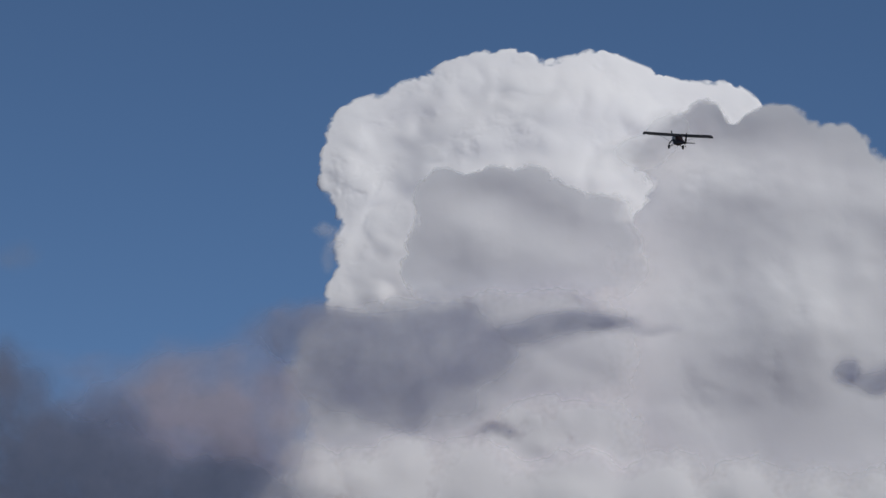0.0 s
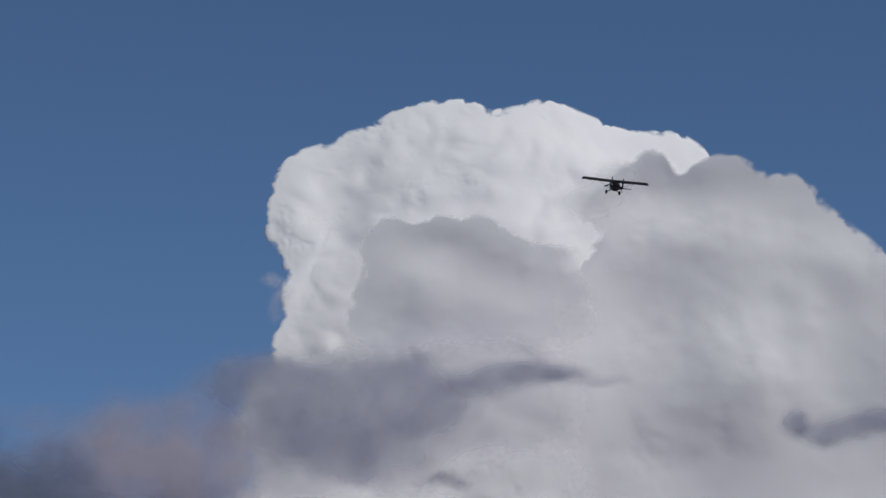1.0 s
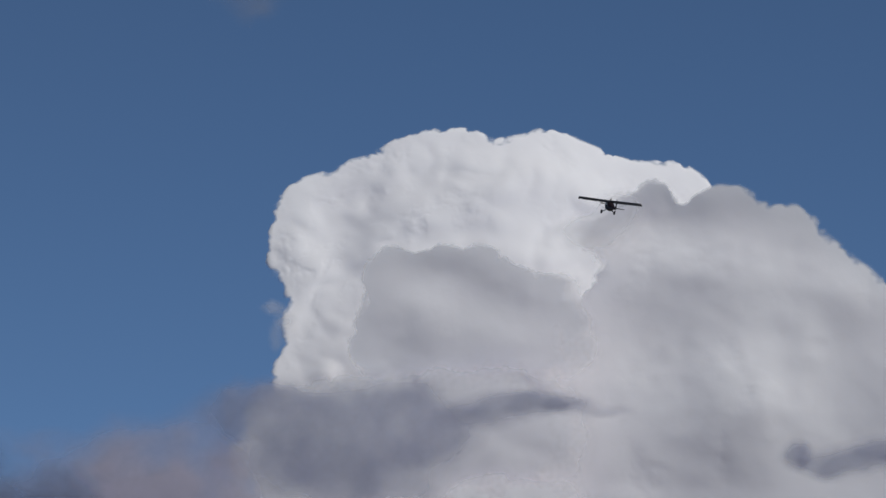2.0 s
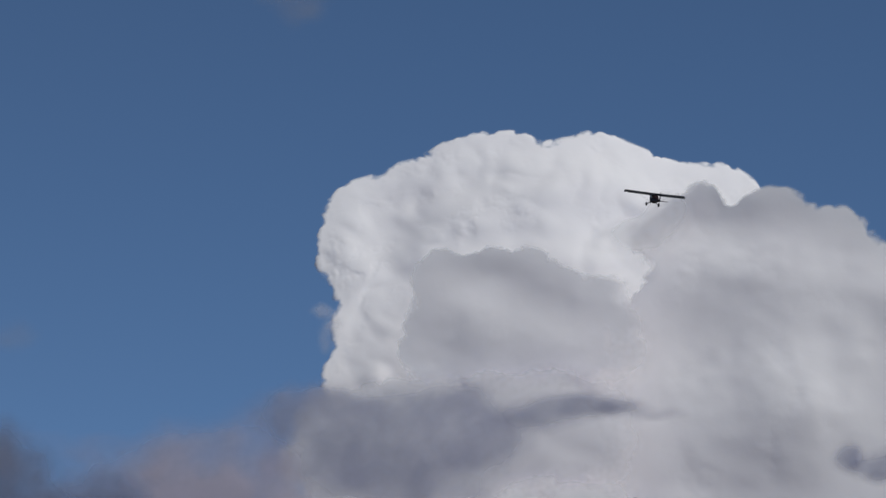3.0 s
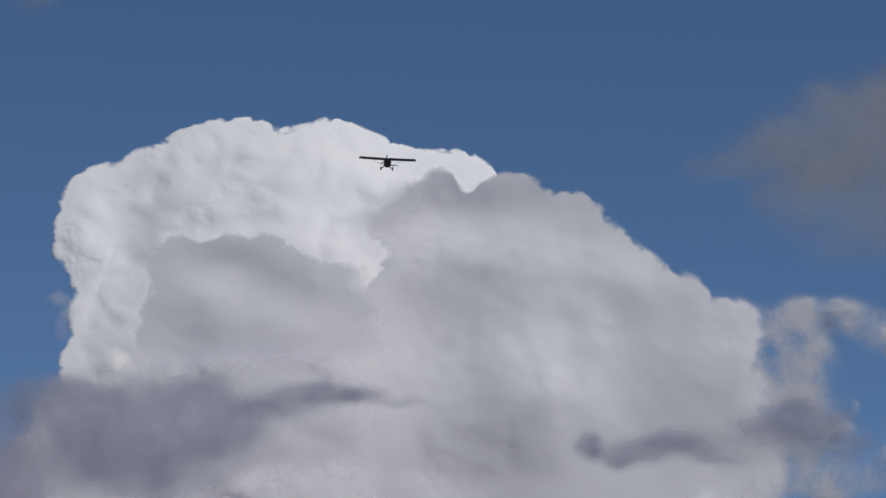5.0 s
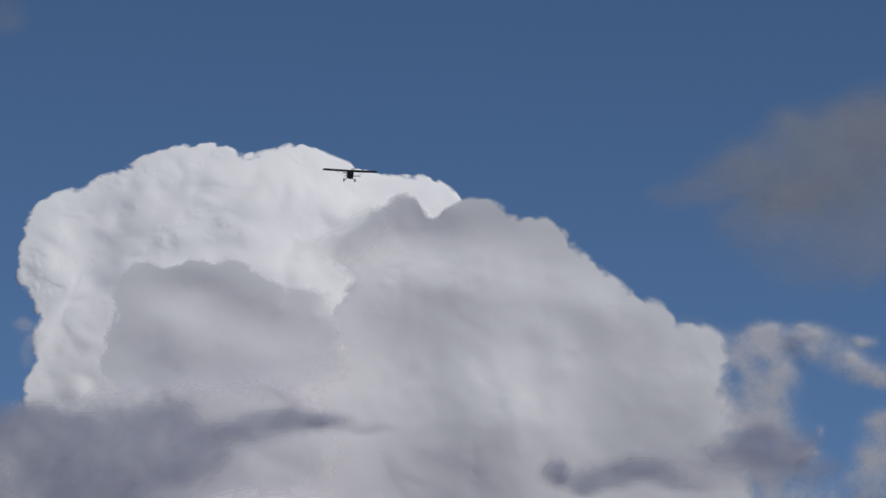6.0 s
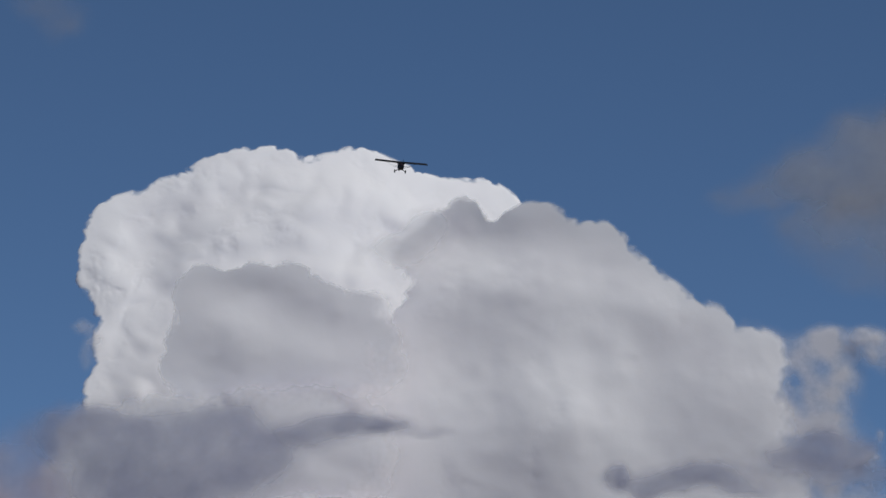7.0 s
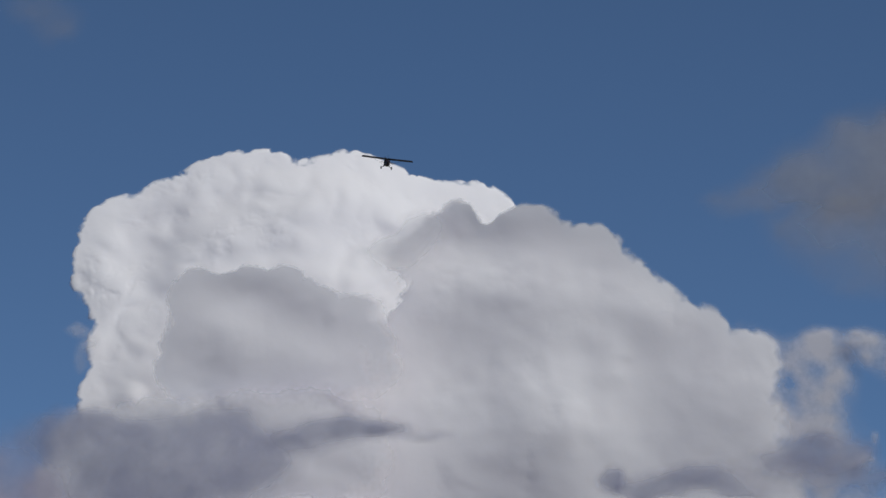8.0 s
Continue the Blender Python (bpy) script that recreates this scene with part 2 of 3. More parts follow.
MIDDLE_LOBES = [
    (75, -66, -127, 52), (135, -66, -132, 56), (198, -66, -136, 56), (258, -66, -144, 52), (317, -66, -156, 44), (353, -66, -160, 36),
    (-36, -66, -168, 36), (-80, -66, -168, 36), (-59, -66, -208, 52), (19, -66, -208, 56), (99, -66, -208, 56), (177, -66, -209, 56),
    (237, -66, -213, 48), (-28, -59, -80, 30), (15, -58, -74, 40), (67, -57, -70, 36), (103, -56, -62, 32), (95, -49, -28, 18),
    (242, -66, -212, 44), (282, -66, -208, 40),
]
FOOT_LOBES = [
    (333, -66, -200, 40), (373, -66, -192, 36),
]
FRONT_LOBES = [
    (-69, -90, -23, 17), (-59, -90, -19, 13), (-40, -90, -14, 12), (-24, -90, -12, 13), (-6, -90, -16, 14), (11, -90, -24, 15),
    (31, -89, -34, 18), (55, -88, -41, 21), (74, -87, -52, 24), (-73, -87, -50, 14), (-80, -85, -70, 13), (-69, -84, -82, 19),
    (-40, -87, -50, 28), (-8, -86, -58, 32),
]
FRONT_FLANK_LOBES = [
    (23, -85, -70, 34), (58, -84, -77, 32), (87, -84, -78, 28), (-44, -83, -89, 36), (-4, -83, -101, 38), (39, -83, -109, 38),
    (79, -83, -110, 34), (111, -83, -94, 32), (114, -83, -129, 36), (142, -83, -106, 32), (62, -83, -138, 40), (-1, -83, -138, 40),
    (-47, -83, -130, 36),
]
HEAD_LOBES = [
    (-18, -106, -182, 12), (0, -106, -181, 14), (19, -106, -180, 18), (43, -106, -186, 19), (62, -106, -193, 21), (82, -106, -200, 21),
    (3, -106, -200, 23), (39, -106, -212, 32), (-32, -106, -200, 15), (-20, -106, -219, 28), (77, -106, -223, 32),
]
LOW_LOBES = [
    (-48, -114, -225, 36), (-90, -114, -217, 32), (-122, -114, -224, 28), (-153, -114, -232, 30), (-187, -114, -236, 24), (-210, -114, -237, 16),
    (-98, -114, -244, 44), (-36, -114, -248, 48), (24, -114, -244, 48), (89, -114, -240, 44), (145, -114, -240, 40), (191, -114, -244, 36),
    (238, -114, -244, 36), (272, -114, -244, 32), (-159, -114, -205, 14), (-176, -114, -209, 12), (300, -114, -197, 22), (325, -114, -205, 24),
]
CLOUD_PLACE = (0, 3600.0, 571.9)


def cumulus():
    ob = new("cumulus_cloud")
    ob.location = CLOUD_PLACE
    tagged(ob, "towering white cumulus cloud with billowing heads and grey shaded flanks", "cloud")
    cloud_part("rear_tower", REAR_LOBES + REAR_FLANK_LOBES, 11, ob, "brilliant white cauliflower head", VAPOUR, 3.6, step=0.9, merge=7.0, rim=5, lean=0.6, bulge=0.2, relief=0.75, edge=1.15, blend=30.0, thick=90.0, octaves=((95, 9.0), (50, 4.5), (26, 2.2)),
               swells=((18, 25, 116, 190, 46), (-92, -45, 38, 60, 9), (-105, 40, 22, 60, -5), (-60, 60, 30, 22, 6), (20, 85, 34, 26, 8), (60, 88, 22, 20, 7), (-30, 40, 50, 12, -3)))
    cloud_part("body", DOME_LOBES + SHOULDER_LOBES + MIDDLE_LOBES + FOOT_LOBES, 13, ob, "broad soft pale grey flank", VAPOUR, 4.0, step=1.2, merge=3.0, rim=0.1, lean=-0.015, bulge=0.06, relief=0.2, edge=0.85, blend=40.0, thick=60.0,
               octaves=((150, 13.0), (75, 6.0), (38, 1.5)),
               fades=((1, 0, 312, 58),), swells=((328, -85, 46, 60, 9), (178, -112, 42, 52, 9), (225, -70, 14, 22, 3), (195, -110, 16, 22, 2), (245, -30, 34, 26, 4), (128, 20, 46, 22, -6), (180, -20, 30, 26, 4), (110, -60, 40, 30, -5)))
    cloud_part("front_tower", FRONT_LOBES + FRONT_FLANK_LOBES, 12, ob, "grey shaded tower with a ragged top", VAPOUR, 3.0, step=1.0, rim=0.1, lean=0.04, bulge=0.03, relief=0.12, edge=0.9,
               fades=((1, 0.15, 0, 80), (0, -1, 60, 60)), swells=((-40, -22, 36, 16, -3), (14, -40, 40, 18, -1.5), (-40, -58, 22, 26, 3), (15, -78, 26, 22, 2)))
    cloud_part("skirt", SKIRT_LOBES, 16, ob, "soft grey skirt that dissolves into the air", VEIL, 17, step=1.4, rim=0.1, fades=((1, 0, 0, 90),), lean=-0.05, bulge=0.05, relief=0.2, blend=40.0)
    cloud_part("lower_bank", LOW_LOBES, 14, ob, "pale soft lower bank", VEIL, 18, step=1.4, rim=0.1, lean=0.12, bulge=0.12, relief=0.25)
    cloud_part("bright_head", HEAD_LOBES, 15, ob, "pale swelling head over the lower bank", VAPOUR, 11, step=1.0, rim=0.1, lean=0.045, bulge=0.14, relief=0.25,
               fades=((1, 0, 40, 55),))
    thin_bank("veil", VEIL_PUFFS, 61, ob, THIN_VEIL, 2.0)
    thin_bank("edge_wisp", EDGE_PUFFS, 62, ob, THIN_VEIL, 1.5)
    return ob


# puffs of thin cloud: x, y, z, half width, half height, density
BAND = [
    (-162, -400, -159, 17, 15, 0.73), (-141, -400, -166, 22, 19, 0.94), (-112, -400, -173, 27, 19, 1.46), (-83, -400, -170, 32, 20, 1.84), (-57, -400, -172, 29, 18, 1.84),
    (-90, -400, -186, 40, 14, 1.34), (-83, -400, -153, 17, 15, 0.47), (-54, -400, -155, 17, 14, 0.42), (-36, -400, -170, 22, 12, 0.84), (-126, -400, -191, 29, 15, 0.37),
    (-97, -400, -208, 32, 12, 0.5), (-65, -400, -204, 25, 9, 0.37), (-126, -400, -148, 19, 9, 0.52),
]
STREAK = [
    (-15, -400, -160, 20, 8, 0.53), (7, -400, -155, 22, 8, 0.66), (29, -400, -152, 22, 6, 0.66), (46, -400, -151, 16, 5, 0.69), (71, -400, -156, 19, 4, 0.18),
    (-26, -400, -220, 9, 4, 0.35), (-18, -400, -222, 5, 3, 0.35),
]
WISP = [
    (203, -400, -189, 7, 7, 1.1), (219, -400, -195, 15, 7, 0.47), (237, -400, -191, 20, 7, 0.59), (255, -400, -186, 20, 7, 0.64), (270, -400, -190, 17, 7, 0.51),
    (284, -400, -195, 19, 6, 0.3),
]
DIM = [
    (333, -400, -171, 20, 11, 0.59), (320, -400, -177, 20, 8, 0.39), (349, -400, -177, 20, 10, 0.46), (327, -400, -188, 31, 11, 0.39), (367, -400, -188, 19, 9, 0.31),
    (340, -400, -163, 13, 8, 0.26),
]
LOW_DARK = [
    (-366, -250, -173, 27, 21, 1.0), (-347, -250, -177, 17, 13, 0.6), (-358, -250, -211, 50, 27, 0.9), (-313, -250, -219, 42, 27, 0.8), (-335, -250, -245, 65, 27, 1.2),
    (-275, -250, -234, 50, 21, 0.9), (-233, -250, -242, 42, 19, 1.0), (-199, -250, -245, 23, 15, 0.5), (-290, -250, -200, 27, 19, 0.4), (-414, -250, -219, 57, 42, 1.1),
    (-244, -250, -257, 76, 23, 1.2), (-319, -250, -272, 114, 27, 1.3),
]
LOW_MAUVE = [
    (-235, -235, -176, 38, 23, 0.6), (-201, -235, -172, 34, 27, 0.6), (-257, -235, -195, 38, 23, 0.55), (-208, -235, -198, 42, 27, 0.75), (-182, -235, -214, 27, 23, 0.5),
    (-292, -235, -183, 31, 19, 0.3), (-171, -235, -141, 19, 15, 0.12), (-197, -235, -229, 34, 19, 0.6), (-303, -235, -156, 46, 11, 0.1), (-265, -235, -213, 61, 23, 0.5),
    (-174, -235, -172, 15, 15, 0.25),
]
HIGH = [
    (432, 200, 138, 26, 18, 0.72), (389, 200, 121, 21, 12, 0.6), (463, 200, 149, 26, 14, 0.66), (498, 200, 144, 39, 26, 0.84), (467, 200, 128, 43, 28, 0.72),
    (440, 200, 110, 48, 28, 0.72), (388, 200, 114, 23, 14, 0.48), (367, 200, 101, 30, 14, 0.42), (336, 200, 97, 26, 10, 0.19), (474, 200, 92, 52, 34, 0.7),
    (431, 200, 74, 52, 26, 0.5), (401, 200, 79, 30, 21, 0.3), (487, 200, 61, 43, 26, 0.5), (448, 200, 40, 48, 18, 0.16), (528, 200, 114, 52, 48, 0.8),
    (562, 200, 101, 60, 43, 0.7),
]
STRAY = [
    (-180, 200, 238, 19, 17, 0.2), (-196, 200, 251, 21, 13, 0.14), (-391, 200, -23, 18, 11, 0.16),
]
NEAR_SCRAP = [
    (328, -30, -67, 18, 20, 0.8), (346, -30, -67, 16, 15, 0.8), (363, -30, -63, 17, 12, 1.0), (381, -30, -54, 16, 11, 1.1), (393, -30, -50, 11, 9, 0.9),
    (374, -30, -75, 20, 16, 0.9), (362, -30, -115, 32, 19, 0.9), (378, -30, -95, 16, 20, 0.9), (330, -30, -99, 16, 24, 0.8), (345, -30, -132, 32, 20, 0.9),
    (389, -30, -144, 28, 16, 0.7), (433, -30, -166, 32, 9, 0.7), (381, -30, -166, 37, 14, 0.9), (394, -30, -128, 12, 11, 0.5), (336, -30, -52, 16, 11, 0.9),
    (340, -30, -79, 18, 16, 0.8), (350, -30, -109, 24, 20, 0.8),
]
TRAILING_SCRAP = [
    (407, -35, -47, 11, 7, 0.9), (419, -35, -56, 14, 10, 1.0), (435, -35, -68, 14, 9, 0.85), (449, -35, -74, 15, 8, 0.9), (463, -35, -78, 15, 7, 0.9),
    (483, -35, -82, 20, 7, 0.8), (447, -35, -51, 8, 4, 0.5),
]
LOW_SCRAP = [
    (462, -35, -110, 12, 8, 0.8), (460, -35, -133, 14, 15, 1.0), (474, -35, -124, 16, 20, 1.0), (453, -35, -153, 16, 10, 0.7), (481, -35, -153, 24, 20, 1.0),
    (407, -35, -130, 7, 4, 0.7), (416, -35, -114, 4, 5, 0.3),
]
VEIL_PUFFS = [
    (69, -70, 12, 20, 9, 0.32), (87, -70, 19, 18, 12, 0.42), (95, -70, 31, 16, 10, 0.35), (73, -70, -3, 14, 16, 0.17),
]
EDGE_PUFFS = [
    (-156, 90, -18, 7, 4, 0.3), (-149, 90, -31, 8, 8, 0.22), (-153, 90, -42, 5, 8, 0.16),
]


def thin_cloud(name, lots, seed, label, material, step=3.0):
    """A drifting cloud made of several thin banks of vapour."""
    ob = new(name)
    ob.location = CLOUD_PLACE
    for k, (part_name, puffs) in enumerate(lots):
        thin_bank(part_name, puffs, seed + 10 * k, ob, material, step)
    return tagged(ob, label, "cloud", "thin drifting clouds")


def thin_bank(name, puffs, seed, parent, material, step):
    """A lens of vapour that swells and thickens where its puffs gather and thins out to nothing at its rim."""
    q = np.array(puffs, dtype=float)
    x0, x1 = (q[:, 0] - 2 * q[:, 3]).min(), (q[:, 0] + 2 * q[:, 3]).max()
    z0, z1 = (q[:, 2] - 2 * q[:, 4]).min(), (q[:, 2] + 2 * q[:, 4]).max()
    gx, gz = np.meshgrid(np.arange(x0, x1, step), np.arange(z0, z1, step), indexing="ij")
    flat = np.stack([gx.ravel(), np.zeros(gx.size), gz.ravel()], 1)
    sway = min(8, 0.4 * np.median(q[:, 4]))
    wx = gx + (sway * grid_noise(flat, 40, seed) + 0.5 * sway * grid_noise(flat, 16, seed + 1) + 0.2 * sway * grid_noise(flat, 7, seed + 5)).reshape(gx.shape)
    wz = gz + (sway * grid_noise(flat, 40, seed + 2) + 0.5 * sway * grid_noise(flat, 16, seed + 3) + 0.2 * sway * grid_noise(flat, 7, seed + 6)).reshape(gx.shape)
    rho, mid = np.zeros(gx.shape), np.zeros(gx.shape)
    rng = np.random.RandomState(seed)
    shreds = []
    for x, y, z, rx, rz, a in puffs:  # each puff carries smaller ones about its rim
        shreds.append((x, y, z, rx, rz, a * 0.85))
        for turn in rng.uniform(0, 2 * math.pi, 6):
            far, size = rng.uniform(0.4, 1.0), rng.uniform(0.25, 0.5)
            shreds.append((x + far * rx * math.cos(turn), y, z + far * rz * math.sin(turn), rx * size, rz * size * 1.1, a * rng.uniform(0.15, 0.45)))
    for x, y, z, rx, rz, a in shreds:
        g = a * np.exp(-1.2 * (((wx - x) / rx) ** 2 + ((wz - z) / rz) ** 2))
        rho += g
        mid += g * y
    mid /= np.maximum(rho, 1e-9)
    swell = 1.3 * (1 - np.exp(-np.maximum(rho - 0.005, 0))) * (1 + 0.12 * grid_noise(flat, 60, seed + 4).reshape(gx.shape))
    return closed_body(name, gx, gz, mid - swell, mid + swell + 0.02, rho > 0.005, 1 - np.exp(-2.2 * np.maximum(rho - 0.025, 0)), material, parent, "", 3.0)


# ---- ground ----
def ground():
    n = 40
    t = np.linspace(-1, 1, n)
    s = np.sign(t) * np.abs(t) ** 2 * 9000
    gx, gy = np.meshgrid(s, s, indexing="ij")
    z = grid_noise(np.stack([gx.ravel(), gy.ravel(), gx.ravel() * 0], 1), 900, 3) * 2.0
    z *= np.clip(np.hypot(gx, gy).ravel() / 500, 0, 1)
    verts = np.stack([gx.ravel(), gy.ravel(), z], 1)
    i, j = np.meshgrid(np.arange(n - 1), np.arange(n - 1), indexing="ij")
    a = (i * n + j).ravel()
    ob = raw("ground", verts, np.stack([a, a + n, a + n + 1, a + 1], 1), GRASS)
    return tagged(ob, "flat dry grass field reaching the horizon", "ground", "", "structure")


# ---- aeroplane: x to its right, y ahead, z up; origin under the middle of the wing ----
def loft(sections, ring=20, power=2.6):
    """A body through super-elliptic sections (y, z, half width, half height)."""
    bm = bmesh.new()
    rings = []
    for y, z, w, h in sections:
        row = []
        for k in range(ring):
            a = 2 * math.pi * k / ring
            c, s = math.cos(a), math.sin(a)
            row.append(bm.verts.new((w * math.copysign(abs(c) ** (2 / power), c), y, z + h * math.copysign(abs(s) ** (2 / power), s))))
        rings.append(row)
    for a, b in zip(rings, rings[1:]):
        for k in range(ring):
            bm.faces.new((a[k], a[(k + 1) % ring], b[(k + 1) % ring], b[k]))
    bm.faces.new(rings[0][::-1])
    bm.faces.new(rings[-1])
    bmesh.ops.recalc_face_normals(bm, faces=bm.faces)
    for f in bm.faces:
        f.smooth = len(f.verts) == 4
    return bm


def aerofoil(chord, thick, stations, lean=0.0, axis="x"):
    """A wing-like slab with a rounded nose; stations are (span, ahead, up, scale)."""
    prof = []
    for k in range(12):
        u = k / 11
        prof.append((chord * (0.3 - u), thick * (2.6 * math.sqrt(u) * (1 - u) ** 0.9 + 0.05) * 0.55))
    for k in range(10, 0, -1):
        u = k / 11
        prof.append((chord * (0.3 - u), -thick * (1.1 * math.sqrt(u) * (1 - u) + 0.04) * 0.5))
    bm = bmesh.new()
    rings = []
    for s, dy, dz, k in stations:
        row = []
        for y, z in prof:
            p = (s, dy + y * k, dz + z * k) if axis == "x" else (z * k, dy + y * k, s)
            row.append(bm.verts.new(p))
        rings.append(row)
    n = len(prof)
    for a, b in zip(rings, rings[1:]):
        for i in range(n):
            bm.faces.new((a[i], a[(i + 1) % n], b[(i + 1) % n], b[i]))
    bm.faces.new(rings[0][::-1])
    bm.faces.new(rings[-1])
    bmesh.ops.recalc_face_normals(bm, faces=bm.faces)
    for f in bm.faces:
        f.smooth = len(f.verts) == 4
    return bm


def rod(a, b, r, r2=None, ring=10, flat=1.0):
    a, b = Vector(a), Vector(b)
    bm = bmesh.new()
    bmesh.ops.create_cone(bm, cap_ends=True, segments=ring, radius1=r, radius2=r if r2 is None else r2, depth=(b - a).length)
    bmesh.ops.scale(bm, vec=(1, flat, 1), verts=bm.verts)
    m = Matrix.Translation((a + b) / 2) @ (b - a).to_track_quat("Z", "Y").to_matrix().to_4x4()
    bmesh.ops.transform(bm, matrix=m, verts=bm.verts)
    for f in bm.faces:
        f.smooth = len(f.verts) == 4
    return bm


def lathe(profile, axis="x", ring=24):
    """Turns (along, radius) pairs about an axis."""
    bm = bmesh.new()
    rings = []
    for s, r in profile:
        row = []
        for k in range(ring):
            a = 2 * math.pi * k / ring
            p = (s, r * math.cos(a), r * math.sin(a)) if axis == "x" else (r * math.cos(a), s, r * math.sin(a))
            row.append(bm.verts.new(p))
        rings.append(row)
    for a, b in zip(rings, rings[1:]):
        for k in range(ring):
            bm.faces.new((a[k], a[(k + 1) % ring], b[(k + 1) % ring], b[k]))
    bm.faces.new(rings[0])
    bm.faces.new(rings[-1])
    bmesh.ops.recalc_face_normals(bm, faces=bm.faces)
    for f in bm.faces:
        f.smooth = len(f.verts) == 4
    return bm


def wheel(parent, at, r, w, name="wheel"):
    tyre = part(name, lathe([(-w * 0.35, r * 0.55), (-w * 0.5, r * 0.7), (-w * 0.5, r * 0.86), (-w * 0.3, r * 0.97), (0, r),
                             (w * 0.3, r * 0.97), (w * 0.5, r * 0.86), (w * 0.5, r * 0.7), (w * 0.35, r * 0.55)]), RUBBER, parent, "black rubber tyre")
    tyre.location = at
    part("rim", lathe([(-w * 0.42, r * 0.2), (-w * 0.42, r * 0.52), (w * 0.42, r * 0.52), (w * 0.42, r * 0.2)]), METAL, tyre)
    return tyre


def light_aeroplane():
    ob = new("light_aeroplane")
    tagged(ob, "small dark high-wing aeroplane with fixed wheels, climbing away", "aeroplane")
    part("fuselage", loft([(1.0, -0.45, 0.38, 0.38), (0.7, -0.46, 0.48, 0.52), (0.2, -0.48, 0.54, 0.63), (-0.6, -0.48, 0.54, 0.63), (-1.3, -0.46, 0.45, 0.52),
                           (-2.4, -0.4, 0.27, 0.3), (-3.6, -0.36, 0.15, 0.2), (-4.5, -0.32, 0.05, 0.14)]), PAINT, ob, "dark maroon fuselage")
    part("cowling", loft([(1.0, -0.42, 0.37, 0.37), (1.35, -0.45, 0.36, 0.34), (1.7, -0.47, 0.3, 0.28), (1.85, -0.47, 0.2, 0.19)]), PALE, ob, "pale engine cowling")
    # added side panels; the left one's pale colour stands in for a light patch
    for x in (-1, 1):
        panel = bmesh.new()
        a = [panel.verts.new((x * w, y, z)) for y, z, w in ((0.55, -0.32, 0.53), (0.45, 0.02, 0.46), (-0.7, 0.04, 0.47), (-1.0, -0.3, 0.52))]
        b = [panel.verts.new((v.co.x + x * 0.02, v.co.y, v.co.z)) for v in a]
        panel.faces.new(a)
        panel.faces.new(b[::-1])
        for k in range(4):
            panel.faces.new((a[k], b[k], b[(k + 1) % 4], a[(k + 1) % 4]))
        bmesh.ops.recalc_face_normals(panel, faces=panel.faces)
        part("cabin_side_panel", panel, PALE if x < 0 else FABRIC, ob, "pale panel on the left of the cabin" if x < 0 else "dark panel on the right of the cabin")
    for s in (-1, 1):
        part("wing", aerofoil(1.35, 0.4, [(s * 0.02, 0, 0.12, 1), (s * 2.0, 0, 0.15, 1), (s * 4.1, 0, 0.18, 1), (s * 4.4, -0.03, 0.19, 0.92), (s * 4.5, -0.1, 0.2, 0.6)]),
             FABRIC, ob, "dark fabric-covered wing")
        part("wing_tip", aerofoil(1.2, 0.34, [(s * 4.42, -0.04, 0.17, 1), (s * 4.5, -0.06, 0.14, 0.95), (s * 4.53, -0.1, 0.1, 0.8)]), FABRIC, ob)
        part("aileron", aerofoil(0.34, 0.07, [(s * 0.6, -1.05, 0.1, 1), (s * 4.2, -1.05, 0.15, 1)]), FABRIC, ob)
        part("front_strut", rod((s * 0.46, 0.25, -0.9), (s * 2.5, 0.2, 0.1), 0.02, flat=0.5), METAL, ob)
        part("rear_strut", rod((s * 0.46, -0.5, -0.9), (s * 2.5, -0.55, 0.1), 0.018, flat=0.5), METAL, ob)
        part("landing_gear_leg", rod((s * 0.3, 0.35, -0.9), (s * 0.84, 0.35, -1.38), 0.05, 0.035), METAL, ob)
        part("gear_brace", rod((s * 0.15, -0.1, -0.95), (s * 0.8, 0.33, -1.36), 0.025), METAL, ob)
        part("axle", rod((s * 0.78, 0.35, -1.38), (s * 0.98, 0.35, -1.38), 0.03), METAL, ob)
        wheel(ob, (s * 0.92, 0.35, -1.38), 0.27, 0.2)
        part("tailplane", aerofoil(0.75, 0.09, [(s * 0.03, -4.2, -0.3, 1), (s * 1.0, -4.25, -0.3, 0.9), (s * 1.3, -4.32, -0.3, 0.65)]), FABRIC, ob)
        part("elevator", aerofoil(0.34, 0.06, [(s * 0.05, -4.72, -0.3, 1), (s * 1.15, -4.7, -0.3, 0.85)]), FABRIC, ob)
    part("fin", aerofoil(0.8, 0.09, [(-0.3, -4.15, 0, 1), (0.3, -4.35, 0, 0.75), (1.0, -4.52, 0, 0.5)], axis="z"), FABRIC, ob, "upright tail fin")
    part("rudder", aerofoil(0.42, 0.07, [(-0.35, -4.75, 0, 1), (0.4, -4.78, 0, 0.95), (1.01, -4.78, 0, 0.6)], axis="z"), FABRIC, ob)
    part("tail_wheel_leg", rod((0, -4.3, -0.42), (0, -4.6, -0.7), 0.025), METAL, ob)
    wheel(ob, (0, -4.62, -0.72), 0.1, 0.06, "tail_wheel")
    part("exhaust_pipe", rod((0.12, 1.3, -0.75), (0.14, 0.9, -0.98), 0.035), METAL, ob)
    prop = part("propeller", lathe([(0.0, 0.12), (0.1, 0.12), (0.2, 0.08), (0.27, 0.01)], "y"), PALE, ob, "small pale spinner")
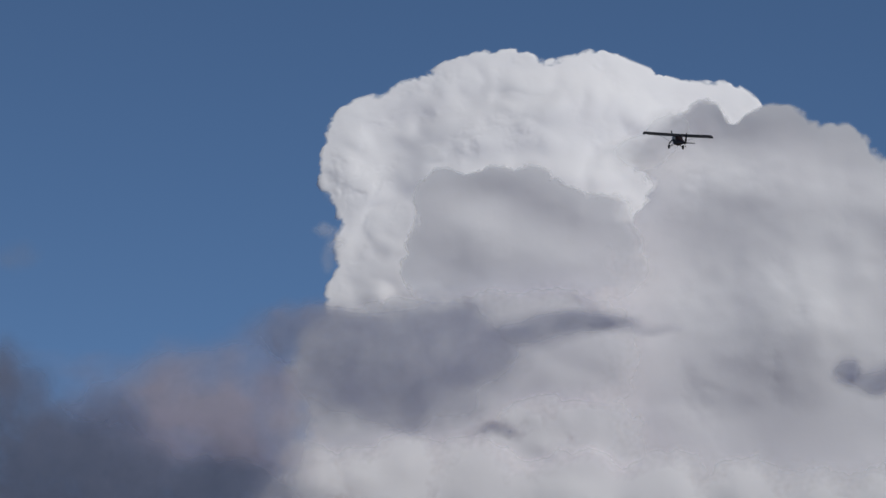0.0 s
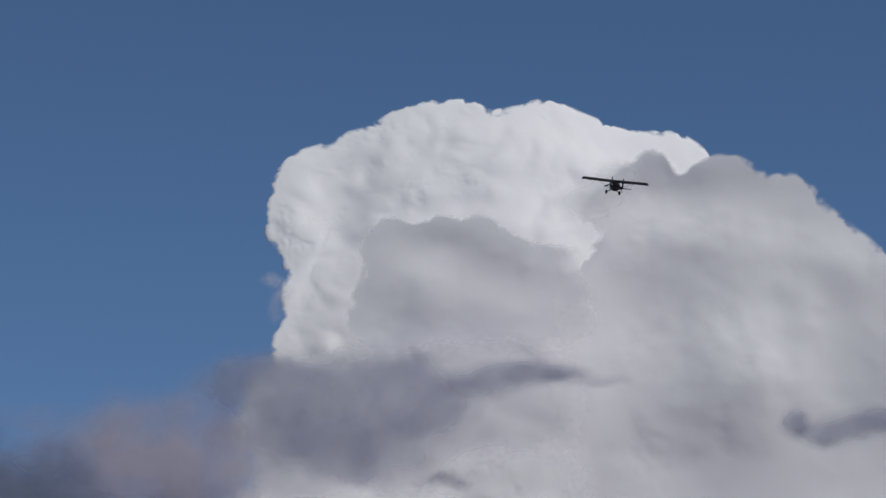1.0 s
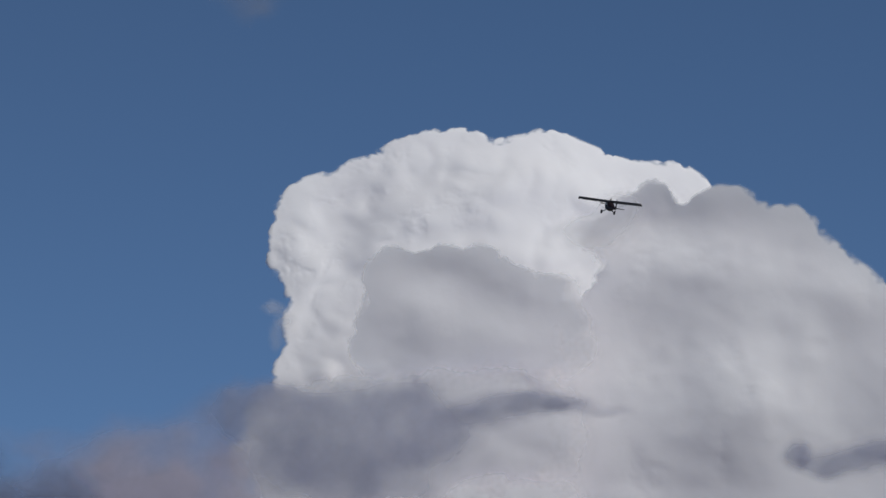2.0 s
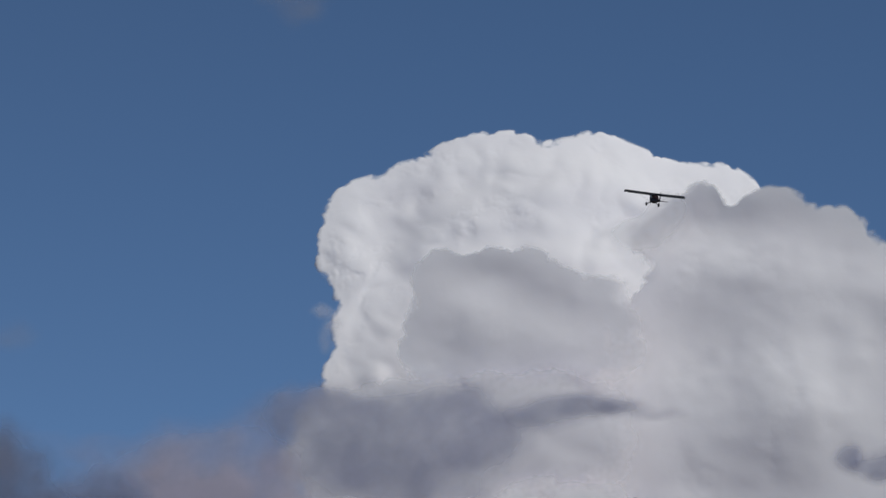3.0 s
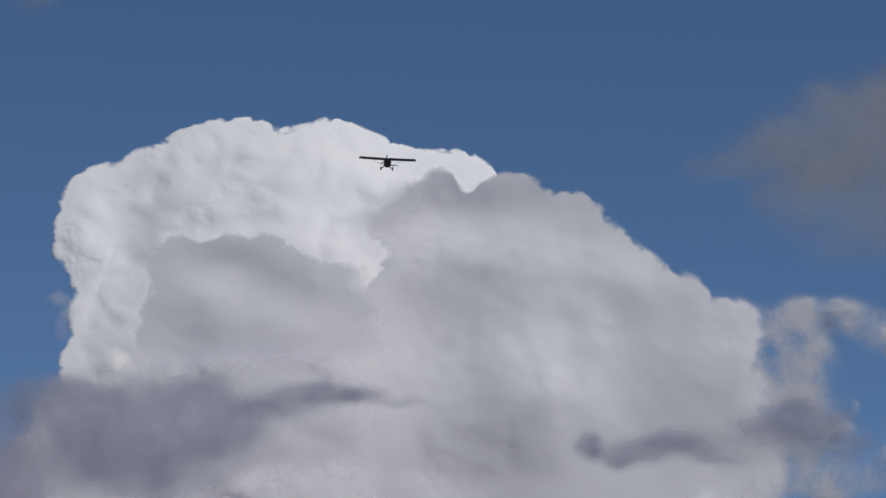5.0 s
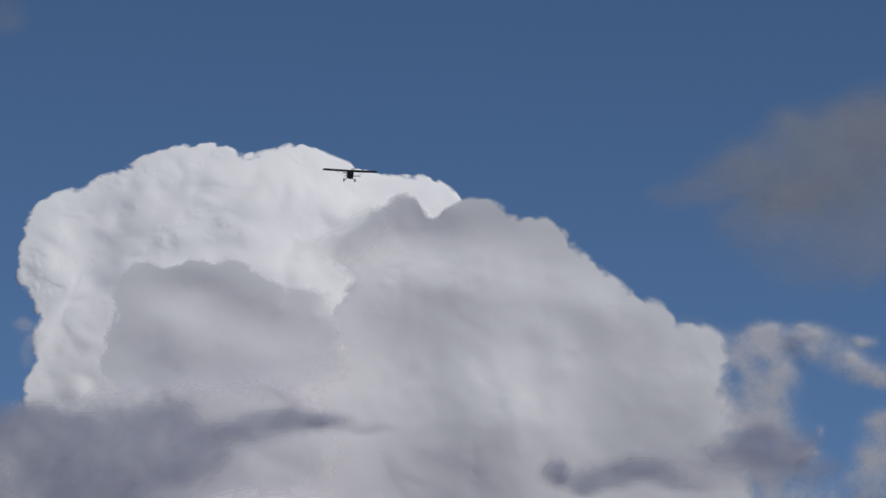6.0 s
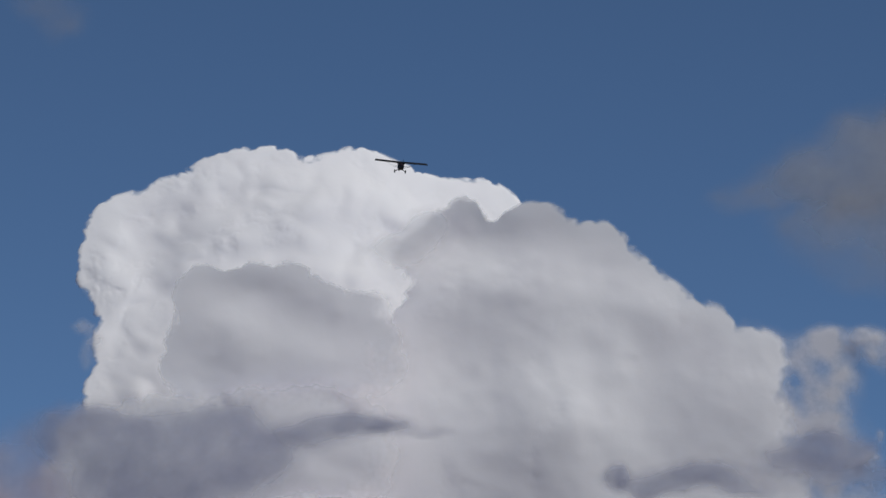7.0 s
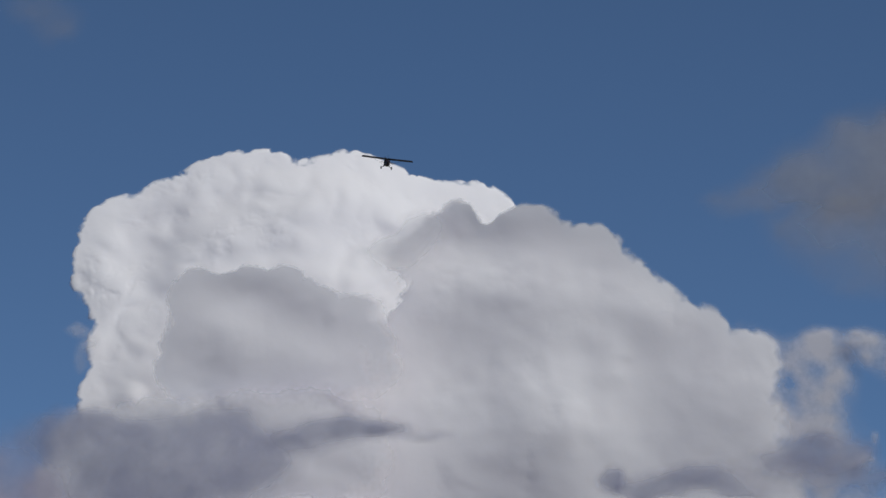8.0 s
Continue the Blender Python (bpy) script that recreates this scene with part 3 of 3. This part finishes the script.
    for k in range(3):
        bm = bmesh.new()
        rows = []
        for u in range(9):
            f = u / 8
            r = 0.08 + 0.95 * f
            chord = 0.17 * (0.55 + 1.6 * f * (1 - f) ** 0.8 + 0.25 * f) * (0.5 if u == 8 else 1)
            tw = radians(52 - 34 * f)
            row = []
            for c, d in ((-0.5, 0), (-0.2, 0.1), (0.5, 0), (-0.2, -0.06)):
                x, y = c * chord, d * chord
                row.append(bm.verts.new((x * math.cos(tw) - y * math.sin(tw), 0.1 + x * math.sin(tw) + y * math.cos(tw), r)))
            rows.append(row)
        for a, b in zip(rows, rows[1:]):
            for i in range(4):
                bm.faces.new((a[i], a[(i + 1) % 4], b[(i + 1) % 4], b[i]))
        bm.faces.new(rows[0])
        bm.faces.new(rows[-1][::-1])
        bmesh.ops.recalc_face_normals(bm, faces=bm.faces)
        bmesh.ops.rotate(bm, verts=bm.verts, cent=(0, 0, 0), matrix=Matrix.Rotation(radians(120 * k), 3, "Y"))
        part("blade", bm, BLADE, prop, "dark propeller blade")
    prop.location = (0, 1.85, -0.4)
    return ob, prop


ground()
cumulus()
scraps = thin_cloud("ragged_cloud", (("near_scrap", NEAR_SCRAP), ("trailing_scrap", TRAILING_SCRAP), ("low_scrap", LOW_SCRAP)), 41,
                    "torn pale cloud scraps with blue gaps beside the cumulus", PALE_MIST, 1.6)
# from here the thin clouds carry their shade in the vapour colour
band = thin_cloud("scud_cloud", (("bank", BAND), ("streak", STREAK)), 21, "scud coloured as shaded violet-grey, drifting before the cumulus", SHADED_VIOLET, 2.0)
wisp = thin_cloud("scud_cloud", (("knot", WISP[:1]), ("streak", WISP[1:])), 22, "small scud wisp coloured as shaded grey, before the pale flank", SHADED_VIOLET, 1.6)
low = thin_cloud("scud_cloud", (("bank", LOW_DARK[:7]), ("fringe", LOW_DARK[7:])), 23, "broad cloud bank coloured as shaded slate, low in the sky", SHADED_SCUD)
rising = thin_cloud("scud_cloud", (("bank", LOW_MAUVE[:6]), ("fringe", LOW_MAUVE[6:])), 26, "thin cloud coloured as shaded mauve, above the dark bank", SHADED_MAUVE)
high = thin_cloud("scud_cloud", (("bank", HIGH[:9]), ("fringe", HIGH[9:])), 24, "soft cloud coloured as shaded brownish-grey, against blue sky", SHADED_DUSKY)
dim = thin_cloud("scud_cloud", (("bank", DIM[:3]), ("fringe", DIM[3:])), 25, "scud coloured as shaded grey, among torn cloud scraps", SHADED_VIOLET, 2.0)
stray = thin_cloud("cloud_wisp", (("shred", STRAY[:2]), ("faint_shred", STRAY[2:])), 27, "faint brownish wisps in open blue sky", SHADED_DUSKY)
plane, propeller = light_aeroplane()

FLIGHT = [  # seconds, place, nose-up, bank and heading to the left, in degrees
    (0.0, 17.98, 638.38, 109.03, 16.0, 1.4, 12.0),
    (0.5, 17.78, 654.78, 112.00, 16.0, 2.7, 12.0),
    (1.0, 17.56, 671.01, 115.12, 16.0, 4.0, 12.0),
    (1.5, 17.38, 687.06, 118.33, 16.0, 4.8, 10.0),
    (2.0, 17.44, 702.94, 121.83, 16.2, 5.1, 10.0),
    (3.5, 17.79, 749.52, 131.98, 16.7, 5.2, 8.0),
    (4.0, 18.06, 764.70, 135.58, 16.8, 3.8, 6.0),
    (4.5, 18.24, 779.71, 138.95, 17.0, 2.7, 4.5),
    (6.0, 18.86, 823.67, 150.00, 14.8, 2.2, 5.0),
    (6.5, 18.73, 837.97, 153.62, 14.0, 4.7, 4.0),
    (7.0, 17.97, 852.10, 157.16, 13.3, 5.1, 3.0),
    (7.5, 17.71, 866.06, 160.45, 12.7, 7.3, 1.5),
    (8.0, 17.17, 879.84, 163.32, 12.0, 7.0, 0.0),
]


def motions():
    walk(plane, [(t, pose(x, y, z, 0, 0, head) @ pose(0, 0, 0, up, 0, 0) @ pose(0, 0, 0, 0, bank, 0)) for t, x, y, z, up, bank, head in FLIGHT])
    turn = [(k / FPS, pose(0, 1.85, -0.4, 0, -25 + 77 * k, 0)) for k in range(241)]
    walk(propeller, turn)
    cx, cy, cz = CLOUD_PLACE
    for thin, side, up, start in ((band, 12, -4, 0.0), (wisp, 8, -6, 6.5), (low, 6, -2, 0.0), (rising, 7, -2, 0.0), (high, 6, -3, 6.5), (dim, 5, -3, 6.5)):
        walk(thin, [(t, pose(cx + side * (t - start) / 8, cy, cz + up * (t - start) / 8)) for t in (0.0, 8.0)])


motions()
